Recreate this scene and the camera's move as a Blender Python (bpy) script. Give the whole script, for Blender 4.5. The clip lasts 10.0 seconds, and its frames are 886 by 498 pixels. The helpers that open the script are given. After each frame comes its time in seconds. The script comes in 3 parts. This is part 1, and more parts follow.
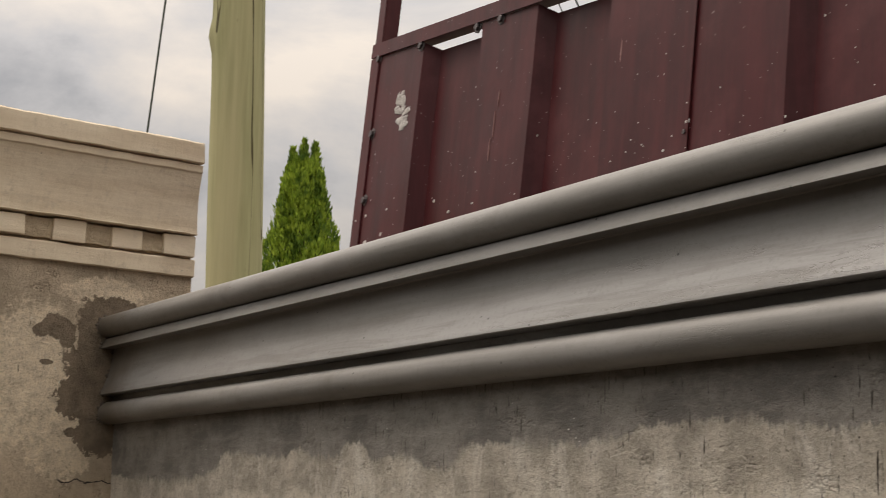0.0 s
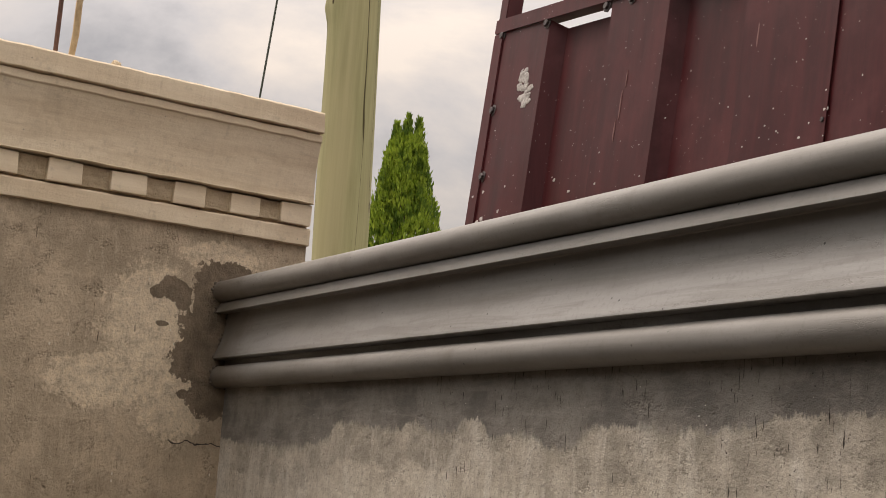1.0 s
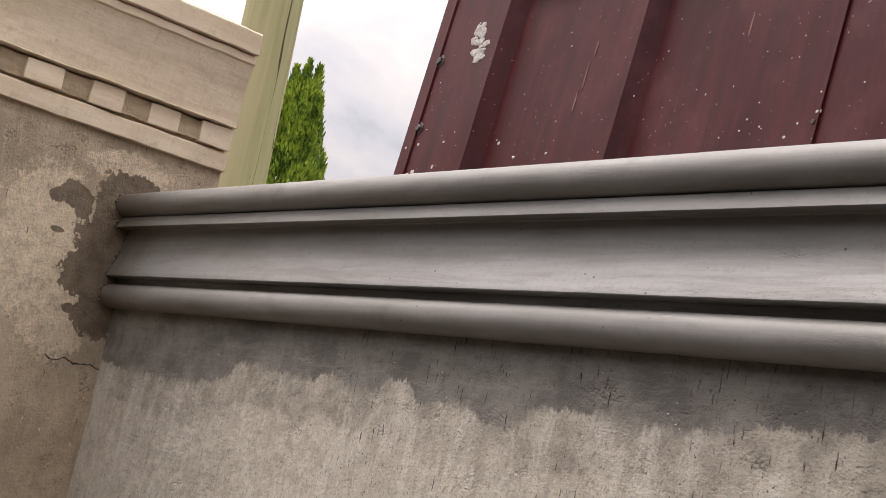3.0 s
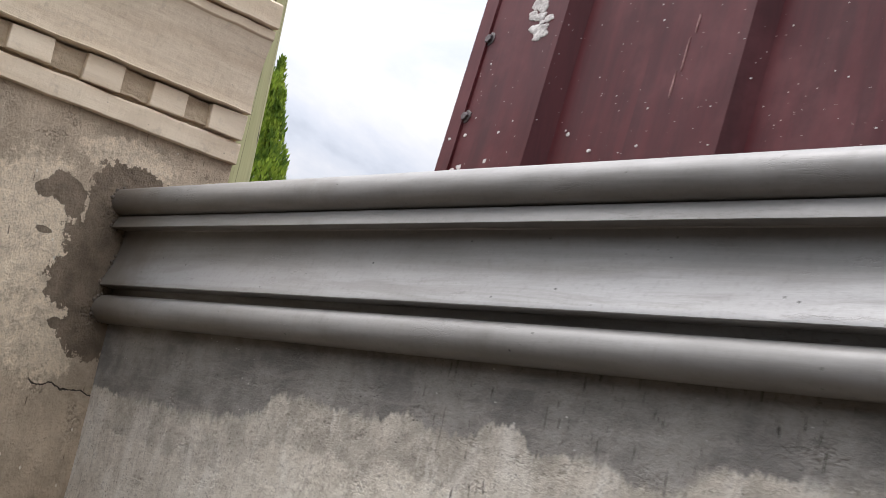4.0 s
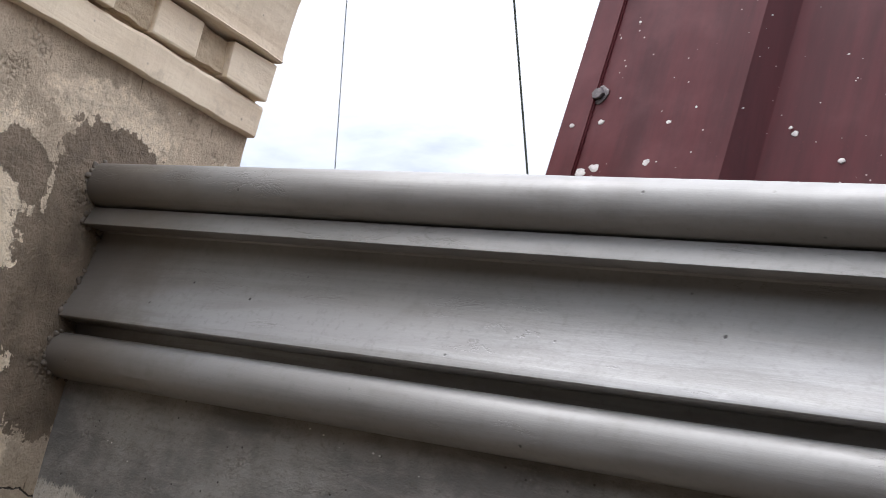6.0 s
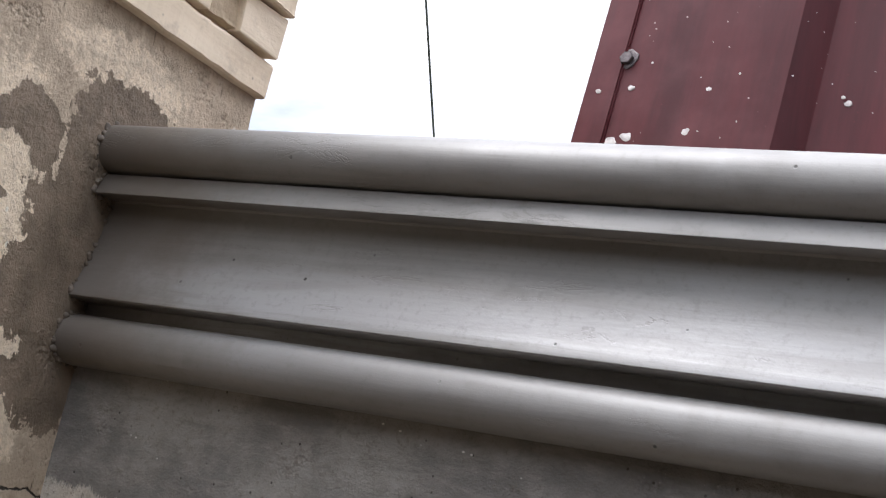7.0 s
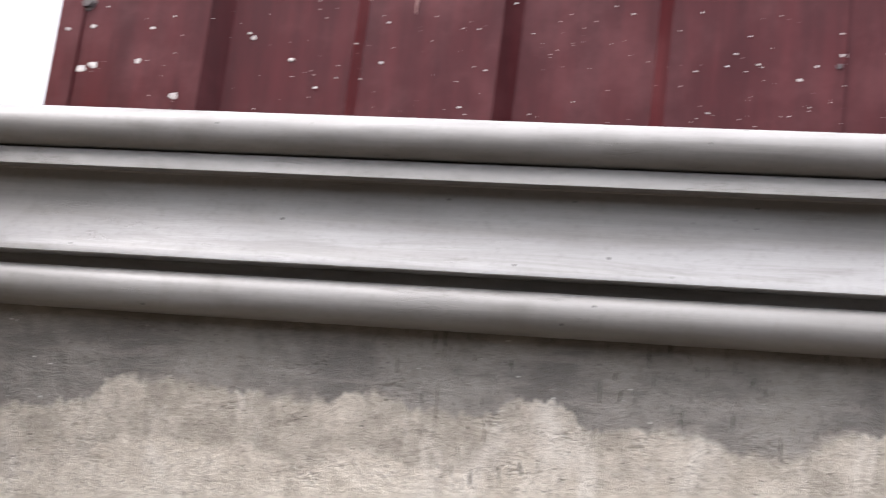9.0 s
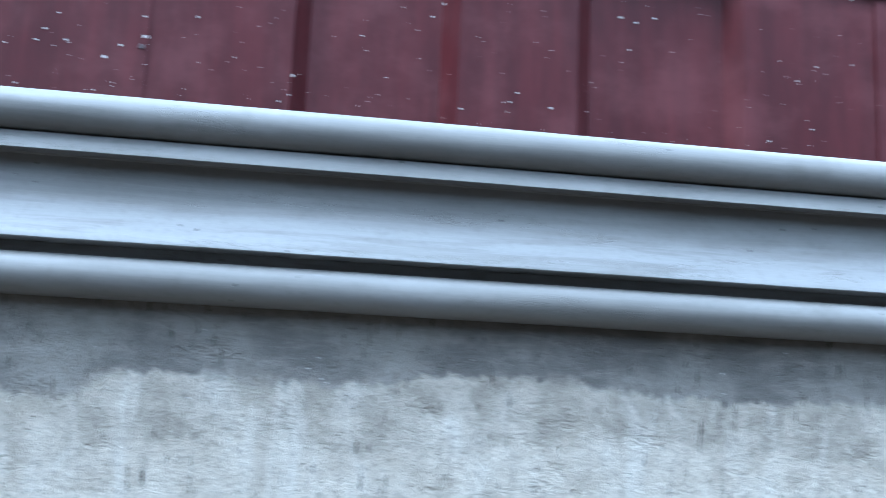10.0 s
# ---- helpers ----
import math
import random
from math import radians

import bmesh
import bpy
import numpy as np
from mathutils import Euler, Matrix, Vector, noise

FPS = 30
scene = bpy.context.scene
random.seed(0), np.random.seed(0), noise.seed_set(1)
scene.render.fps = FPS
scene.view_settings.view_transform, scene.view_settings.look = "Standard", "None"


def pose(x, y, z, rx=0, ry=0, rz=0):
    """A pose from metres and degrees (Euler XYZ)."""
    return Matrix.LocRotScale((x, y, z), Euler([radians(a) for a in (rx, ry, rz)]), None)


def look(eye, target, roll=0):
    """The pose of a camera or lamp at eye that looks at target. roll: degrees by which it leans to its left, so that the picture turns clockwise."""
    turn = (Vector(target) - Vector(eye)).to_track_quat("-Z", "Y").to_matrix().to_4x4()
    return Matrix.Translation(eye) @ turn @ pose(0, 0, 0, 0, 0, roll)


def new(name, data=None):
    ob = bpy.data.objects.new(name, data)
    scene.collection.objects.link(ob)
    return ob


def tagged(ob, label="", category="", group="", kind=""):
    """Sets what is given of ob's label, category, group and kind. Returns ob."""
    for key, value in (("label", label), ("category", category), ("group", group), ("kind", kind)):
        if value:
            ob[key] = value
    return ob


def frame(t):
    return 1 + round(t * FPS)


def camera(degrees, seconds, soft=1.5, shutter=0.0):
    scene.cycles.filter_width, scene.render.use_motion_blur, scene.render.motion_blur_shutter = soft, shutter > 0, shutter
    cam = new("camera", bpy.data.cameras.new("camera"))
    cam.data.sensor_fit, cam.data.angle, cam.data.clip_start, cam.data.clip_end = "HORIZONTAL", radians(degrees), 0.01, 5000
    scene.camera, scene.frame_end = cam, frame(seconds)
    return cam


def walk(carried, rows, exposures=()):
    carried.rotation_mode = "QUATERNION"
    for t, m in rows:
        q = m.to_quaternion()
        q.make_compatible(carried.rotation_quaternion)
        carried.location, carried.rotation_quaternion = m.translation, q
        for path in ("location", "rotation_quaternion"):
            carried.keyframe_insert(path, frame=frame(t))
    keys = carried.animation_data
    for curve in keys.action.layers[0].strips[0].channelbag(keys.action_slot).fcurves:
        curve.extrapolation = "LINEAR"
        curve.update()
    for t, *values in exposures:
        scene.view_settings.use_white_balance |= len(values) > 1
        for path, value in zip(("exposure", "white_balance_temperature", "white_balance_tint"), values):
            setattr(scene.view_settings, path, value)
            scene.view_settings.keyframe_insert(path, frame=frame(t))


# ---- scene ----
cam = camera(33.52, 10.0, soft=0.7, shutter=0.25)
PATH = [
    (0, (3.0729, -1.1111, 1.7760), (1.7439, -0.2645, 2.0535), 0.959),
    (0.5, (3.0400, -1.1300, 1.7682), (1.6742, -0.3400, 2.0340), 2.140),
    (1, (3.0309, -1.1503, 1.7723), (1.6485, -0.3849, 2.0232), 4.053),
    (1.5, (3.0142, -1.1580, 1.7612), (1.6354, -0.3839, 2.0058), 6.685),
    (2, (2.9789, -1.1686, 1.7523), (1.6257, -0.3501, 1.9955), 9.367),
    (2.5, (2.9294, -1.2019, 1.7466), (1.6087, -0.3312, 1.9865), 11.145),
    (4, (2.3380, -1.1020, 1.7870), (0.7690, 0.0970, 2.1030), 12.200),
    (4.5, (2.0032, -1.1178, 1.7853), (0.7998, -0.1010, 2.0642), 12.013),
    (5, (1.7149, -1.0828, 1.8001), (0.5660, -0.0082, 2.0920), 12.237),
    (5.5, (1.4706, -0.9921, 1.8329), (0.3859, 0.1412, 2.1478), 12.806),
    (5.7, (1.3956, -0.9703, 1.8467), (0.3441, 0.1930, 2.1649), 13.181),
    (6.8, (1.0497, -0.9779, 1.8441), (0.1615, 0.3092, 2.1826), 13.106),
    (7, (1.0404, -0.9861, 1.8379), (0.1750, 0.3195, 2.1644), 12.659),
    (7.5, (1.0498, -1.0225, 1.8326), (0.2336, 0.3235, 2.1196), 11.025),
    (8, (1.1659, -1.1588, 1.8173), (0.4254, 0.2366, 2.0716), 8.850),
    (8.5, (1.2438, -1.3660, 1.8035), (0.6689, 0.1091, 2.0350), 6.407),
    (9, (1.2576, -1.5793, 1.8145), (0.9523, -0.0233, 2.0285), 4.460),
    (9.5, (1.3045, -1.6459, 1.7098), (1.3252, -0.0757, 2.0164), 3.230),
    (10, (1.3999, -1.6988, 1.7304), (1.7278, -0.1558, 1.9981), 1.891),
]
EXPOSURES = [
    (0.0, 0.30, 7350, 13),
    (2.0, 0.63, 7650, 19),
    (2.5, 0.72, 7300, 19),
    (4.0, 0.98, 6250, 13),
    (5.5, 1.15, 6050, 13),
    (8.0, 1.40, 6050, 15),
    (9.2, 1.58, 6300, 16),
    (9.55, 1.76, 5900, 11),
    (9.8, 1.58, 4900, 2),
    (10.0, 1.48, 4600, 1),
]
walk(cam, [(t, look(eye, target, roll)) for t, eye, target, roll in PATH], EXPOSURES)
world = bpy.data.worlds.new("world")
scene.world = world
world.use_nodes = True
SUN_AZ, SUN_EL = radians(-55), radians(60)      # behind thin cloud, over the pier's side and in front of the wall


def wire_world():
    nt = world.node_tree
    nt.nodes.clear()
    out = nt.nodes.new("ShaderNodeOutputWorld")
    bg = nt.nodes.new("ShaderNodeBackground")
    sky = nt.nodes.new("ShaderNodeTexSky")
    sky.sky_type = "NISHITA"
    sky.sun_disc = False
    sky.sun_elevation, sky.sun_rotation = SUN_EL, radians(-125)
    sky.air_density, sky.dust_density = 1.0, 4.0
    tc = nt.nodes.new("ShaderNodeTexCoord")
    mp = nt.nodes.new("ShaderNodeMapping")
    mp.inputs["Scale"].default_value = (1.0, 1.0, 2.2)
    mp.inputs["Location"].default_value = (0.35, 0.2, 0.1)
    n1 = nt.nodes.new("ShaderNodeTexNoise")
    n1.inputs["Scale"].default_value, n1.inputs["Detail"].default_value, n1.inputs["Roughness"].default_value = 3.2, 8.0, 0.58
    n1.inputs["Distortion"].default_value = 0.35
    cr = nt.nodes.new("ShaderNodeValToRGB")
    el = cr.color_ramp.elements
    el[0].position, el[0].color = 0.36, (0.40, 0.43, 0.48, 1)
    el[1].position, el[1].color = 0.66, (0.96, 0.92, 0.87, 1)
    mid = el.new(0.47)
    mid.color = (0.64, 0.665, 0.71, 1)
    mul = nt.nodes.new("ShaderNodeVectorMath")
    mul.operation = "SCALE"
    mul.inputs["Scale"].default_value = 0.09
    mix = nt.nodes.new("ShaderNodeMix")
    mix.data_type = "RGBA"
    mix.inputs[0].default_value = 0.86
    ln = nt.links.new
    ln(tc.outputs["Generated"], mp.inputs["Vector"])
    ln(mp.outputs[0], n1.inputs["Vector"])
    ln(n1.outputs[0], cr.inputs[0])
    ln(sky.outputs[0], mul.inputs[0])
    ln(mul.outputs[0], mix.inputs[6])
    ln(cr.outputs[0], mix.inputs[7])
    sep = nt.nodes.new("ShaderNodeSeparateXYZ")
    ln(tc.outputs["Generated"], sep.inputs[0])
    rise = nt.nodes.new("ShaderNodeMath")                # an overcast sky is several times brighter overhead
    rise.operation, rise.use_clamp = "POWER", True
    rise.inputs[1].default_value = 1.5
    ln(sep.outputs[2], rise.inputs[0])
    grad = nt.nodes.new("ShaderNodeMapRange")
    for i, v in enumerate((0.0, 1.0, 0.46, 2.6)):
        grad.inputs[1 + i].default_value = v
    ln(rise.outputs[0], grad.inputs[0])
    ln(grad.outputs[0], bg.inputs[1])
    ln(mix.outputs[2], bg.inputs[0])
    ln(bg.outputs[0], out.inputs[0])


wire_world()
sun_data = bpy.data.lights.new("sun", "SUN")
sun_data.energy, sun_data.angle, sun_data.color = 1.4, radians(34), (1.0, 0.96, 0.9)
sun = new("sun", sun_data)
sun_dir = Vector((math.sin(SUN_AZ) * math.cos(SUN_EL), -math.cos(SUN_AZ) * math.cos(SUN_EL), math.sin(SUN_EL)))
sun.matrix_world = look(sun_dir * 20, (0, 0, 0))


# ---- materials ----
class Nodes:
    """A short way to write a node material."""

    def __init__(self, name):
        self.mat = bpy.data.materials.new(name)
        self.mat.use_nodes = True
        self.nt = self.mat.node_tree
        self.bsdf = self.nt.nodes["Principled BSDF"]
        self.pos = self.nt.nodes.new("ShaderNodeTexCoord").outputs["Object"]

    def put(self, socket, value):
        if isinstance(value, bpy.types.NodeSocket):
            self.nt.links.new(value, socket)
        else:
            socket.default_value = value

    def scaled(self, x, y, z, shift=(0, 0, 0)):
        n = self.nt.nodes.new("ShaderNodeMapping")
        n.inputs["Scale"].default_value, n.inputs["Location"].default_value = (x, y, z), shift
        self.put(n.inputs["Vector"], self.pos)
        return n.outputs[0]

    def noise(self, scale, detail=4.0, rough=0.55, vec=None, distort=0.0):
        n = self.nt.nodes.new("ShaderNodeTexNoise")
        n.inputs["Scale"].default_value, n.inputs["Detail"].default_value = scale, detail
        n.inputs["Roughness"].default_value, n.inputs["Distortion"].default_value = rough, distort
        self.put(n.inputs["Vector"], vec or self.pos)
        return n.outputs[0]

    def cells(self, scale, vec=None, feature="F1"):
        n = self.nt.nodes.new("ShaderNodeTexVoronoi")
        n.feature = feature
        n.inputs["Scale"].default_value = scale
        self.put(n.inputs["Vector"], vec or self.pos)
        return n.outputs[0]

    def ramp(self, value, a, b, lo=0.0, hi=1.0):
        n = self.nt.nodes.new("ShaderNodeMapRange")
        n.interpolation_type = "SMOOTHSTEP"
        self.put(n.inputs[0], value)
        for i, v in enumerate((a, b, lo, hi)):
            self.put(n.inputs[1 + i], v)
        return n.outputs[0]

    def calc(self, op, a, b=0.0):
        n = self.nt.nodes.new("ShaderNodeMath")
        n.operation = op
        self.put(n.inputs[0], a)
        self.put(n.inputs[1], b)
        return n.outputs[0]

    def axis(self, i):
        n = self.nt.nodes.new("ShaderNodeSeparateXYZ")
        self.put(n.inputs[0], self.pos)
        return n.outputs[i]

    def mix(self, fac, a, b):
        n = self.nt.nodes.new("ShaderNodeMix")
        n.data_type = "RGBA"
        self.put(n.inputs[0], fac)
        for socket, v in ((n.inputs[6], a), (n.inputs[7], b)):
            self.put(socket, v if isinstance(v, bpy.types.NodeSocket) else (*v, 1))
        return n.outputs[2]

    def done(self, color, rough=0.6, height=None, bump=0.3, dist=0.003, metal=0.0, spec=0.5):
        self.put(self.bsdf.inputs["Base Color"], color if isinstance(color, bpy.types.NodeSocket) else (*color, 1))
        self.put(self.bsdf.inputs["Roughness"], rough)
        self.put(self.bsdf.inputs["Metallic"], metal)
        self.put(self.bsdf.inputs["Specular IOR Level"], spec)
        if height is not None:
            n = self.nt.nodes.new("ShaderNodeBump")
            n.inputs["Strength"].default_value, n.inputs["Distance"].default_value = bump, dist
            self.put(n.inputs["Height"], height)
            self.put(self.bsdf.inputs["Normal"], n.outputs[0])
        return self.mat


def cement_skim():
    """Freshly trowelled grey cement on the run moulding, still damp in long patches."""
    m = Nodes("cement_skim")
    z = m.axis(2)
    streak = m.noise(1.0, 5, 0.6, m.scaled(1.6, 40, 40), 0.4)
    swipe = m.noise(1.0, 5, 0.6, m.scaled(2.4, 30, 30), 1.0)
    cloud = m.noise(3.2, 5, 0.6)
    dent = m.noise(1.0, 3, 0.5, m.scaled(9, 34, 34))
    scar = m.ramp(m.calc("ABSOLUTE", m.calc("SUBTRACT", m.noise(1.0, 4, 0.6, m.scaled(16, 60, 60), 1.6), 0.5)), 0.004, 0.022)
    scar = m.calc("MAXIMUM", scar, m.ramp(m.noise(1.0, 3, 0.5, m.scaled(5, 22, 22)), 0.57, 0.64, 1.0, 0.0))
    fine = m.noise(330, 3, 0.65)
    sand = m.noise(130, 4, 0.7)
    pits = m.ramp(m.cells(40), 0.045, 0.085)
    keep = m.ramp(m.noise(13, 2), 0.48, 0.54)
    pit = m.calc("MAXIMUM", pits, m.calc("SUBTRACT", 1.0, keep))
    # sky sheen on the lower cove, painted in as ragged paler streaks
    edge = m.calc("ADD", z, m.calc("MULTIPLY", m.calc("SUBTRACT", m.noise(1.0, 5, 0.6, m.scaled(2.2, 16, 16), 0.6), 0.5), 0.075))
    cove_sheen = m.calc("MULTIPLY", m.ramp(edge, 2.062, 2.026), m.ramp(edge, 1.992, 1.999))
    c = m.mix(m.ramp(streak, 0.3, 0.7), (0.188, 0.180, 0.166), (0.250, 0.242, 0.227))
    c = m.mix(m.ramp(cloud, 0.40, 0.68, 0.0, 0.6), c, (0.285, 0.278, 0.265))
    c = m.mix(m.ramp(m.noise(8, 4, 0.6), 0.56, 0.70, 0.0, 0.45), c, (0.145, 0.134, 0.117))
    c = m.mix(m.calc("MULTIPLY", cove_sheen, m.ramp(swipe, 0.36, 0.52, 0.2, 0.75)), c, (0.340, 0.337, 0.330))
    c = m.mix(m.ramp(sand, 0.50, 0.72, 0.0, 0.28), c, (0.13, 0.122, 0.11))
    c = m.mix(scar, (0.20, 0.19, 0.175), c)
    c = m.mix(pit, (0.05, 0.047, 0.043), c)
    # brown mortar smears and the pier's shade, both painted in towards this end
    reach = m.calc("ADD", m.axis(0), m.calc("MULTIPLY", m.calc("SUBTRACT", m.noise(14, 6, 0.7), 0.5), 0.22))
    c = m.mix(m.ramp(reach, 0.02, 0.22, 0.85, 0.0), c, (0.125, 0.105, 0.082))
    h = m.calc("ADD", m.calc("MULTIPLY", streak, 0.35), m.calc("ADD", m.calc("MULTIPLY", dent, 0.5), m.calc("ADD", m.calc("MULTIPLY", m.calc("ADD", fine, sand), 0.08), m.calc("ADD", m.calc("MULTIPLY", pit, 0.5), m.calc("ADD", m.calc("MULTIPLY", swipe, 0.3), m.calc("MULTIPLY", scar, 0.35))))))
    rough = m.calc("SUBTRACT", m.ramp(m.noise(6, 4, 0.6), 0.3, 0.7, 0.40, 0.56), m.calc("MULTIPLY", cove_sheen, 0.09))
    return m.done(c, rough, h, 0.4, 0.003)


def wall_plaster():
    """Rough plaster: a damp scraped band below the moulding, dry and paler further down, with dragged scratches."""
    m = Nodes("wall_plaster")
    z = m.axis(2)
    tide = m.nt.nodes.new("ShaderNodeFloatCurve")        # the height to which the damp has crept down, along the wall
    curve = tide.mapping.curves[0]
    for i, (x, h) in enumerate(((0.0, 1.834), (0.34, 1.822), (0.44, 1.824), (0.54, 1.842), (0.63, 1.868), (0.80, 1.856), (0.89, 1.868), (0.97, 1.850),
                                (1.07, 1.872), (1.13, 1.844), (1.18, 1.853), (1.25, 1.844), (1.315, 1.830), (1.36, 1.850), (1.40, 1.862), (1.64, 1.858), (1.82, 1.878), (2.07, 1.862), (2.4, 1.868))):
        p = (x / 2.4, (h - 1.80) / 0.1)
        if i in (0, 18):
            curve.points[0 if i == 0 else -1].location = p
        else:
            curve.points.new(*p)
    tide.mapping.update()
    m.put(tide.inputs["Value"], m.calc("DIVIDE", m.axis(0), 2.4))
    teeth = m.noise(1.0, 6, 0.7, m.scaled(46, 46, 13))
    nibs = m.noise(1.0, 5, 0.7, m.scaled(150, 150, 45))
    ragged = m.calc("ADD", m.calc("MULTIPLY", m.calc("SUBTRACT", teeth, 0.5), 0.044), m.calc("MULTIPLY", m.calc("SUBTRACT", nibs, 0.5), 0.026))
    level = m.calc("ADD", z, m.calc("SUBTRACT", ragged, m.calc("SUBTRACT", m.calc("MULTIPLY", tide.outputs[0], 0.1), 0.053)))
    blot = m.noise(8.0, 7, 0.68)
    soft = m.ramp(m.noise(4.3, 3, 0.5), 0.46, 0.62, 0.003, 0.020)   # crisp in places, faded in others
    damp = m.ramp(level, m.calc("SUBTRACT", 1.853, soft), m.calc("ADD", 1.853, soft))
    soak = m.ramp(m.calc("ADD", level, m.calc("MULTIPLY", m.calc("SUBTRACT", m.noise(3.1, 4), 0.5), 0.14)), 1.780, 1.796)
    drag = m.noise(1.0, 6, 0.75, m.scaled(70, 70, 7))
    scrape = m.noise(1.0, 6, 0.72, m.scaled(11, 11, 64), 0.5)
    mottle = m.noise(31.0, 7, 0.74)
    grit = m.noise(210, 5, 0.75)
    crumb = m.cells(260)
    patch = m.ramp(m.noise(1.0, 5, 0.65, m.scaled(13, 13, 21)), 0.56, 0.72)     # where the scraped coat is torn and pebbly
    dry = m.mix(m.ramp(mottle, 0.32, 0.68), (0.50, 0.448, 0.365), (0.68, 0.625, 0.53))
    dry = m.mix(m.ramp(drag, 0.50, 0.70, 0, 0.6), dry, (0.36, 0.32, 0.265))
    mid = m.mix(m.ramp(mottle, 0.36, 0.66), (0.35, 0.315, 0.26), (0.50, 0.455, 0.38))
    dry = m.mix(m.calc("MULTIPLY", soak, m.ramp(blot, 0.36, 0.56, 0.25, 1.0)), dry, mid)
    wet = m.mix(m.ramp(blot, 0.38, 0.62), (0.170, 0.160, 0.144), (0.290, 0.272, 0.242))
    wet = m.mix(m.ramp(scrape, 0.48, 0.68, 0, 0.4), wet, (0.37, 0.345, 0.305))
    wet = m.mix(m.ramp(scrape, 0.46, 0.34, 0, 0.4), wet, (0.13, 0.122, 0.11))
    dry = m.mix(m.ramp(m.noise(1.0, 5, 0.7, m.scaled(15, 15, 5), 0.8), 0.50, 0.64, 0.0, 0.6), dry, (0.72, 0.68, 0.60))
    c = m.mix(damp, dry, wet)
    c = m.mix(m.calc("MULTIPLY", patch, m.ramp(crumb, 0.25, 0.05, 0.0, 0.7)), c, (0.50, 0.46, 0.39))
    c = m.mix(m.calc("MULTIPLY", patch, m.ramp(crumb, 0.45, 0.65, 0.0, 0.35)), c, (0.10, 0.09, 0.075))
    c = m.mix(m.ramp(grit, 0.52, 0.66, 0, 0.6), c, (0.17, 0.152, 0.125))
    slots = m.ramp(m.noise(1.0, 3, 0.6, m.scaled(260, 260, 26)), 0.640, 0.665, 1.0, 0.0)
    some = m.calc("MULTIPLY", m.ramp(m.noise(8, 3), 0.42, 0.50), m.ramp(m.axis(0), 0.70, 1.05))
    slot = m.calc("MAXIMUM", slots, m.calc("SUBTRACT", 1.0, some))
    c = m.mix(slot, (0.045, 0.038, 0.03), c)
    pock = m.ramp(m.cells(88), 0.06, 0.13)
    pock = m.calc("MAXIMUM", pock, m.ramp(m.noise(17, 3), 0.50, 0.57, 1.0, 0.0))
    c = m.mix(pock, (0.07, 0.06, 0.05), c)
    chip = m.calc("MULTIPLY", m.ramp(m.cells(52, m.scaled(1, 1, 1.6)), 0.10, 0.05), m.ramp(m.noise(21, 2), 0.55, 0.60))
    c = m.mix(chip, c, (0.72, 0.69, 0.63))
    h = m.calc("ADD", m.calc("MULTIPLY", mottle, 0.7), m.calc("ADD", m.calc("MULTIPLY", grit, 0.3), m.calc("ADD", m.calc("MULTIPLY", slot, 0.9), m.calc("ADD", m.calc("MULTIPLY", scrape, 0.05), m.calc("ADD", m.calc("MULTIPLY", pock, 0.6), m.calc("MULTIPLY", m.calc("MULTIPLY", patch, crumb), -0.45))))))
    return m.done(c, m.ramp(damp, 0, 1, 0.88, 0.68), h, 0.9, 0.006, spec=0.35)


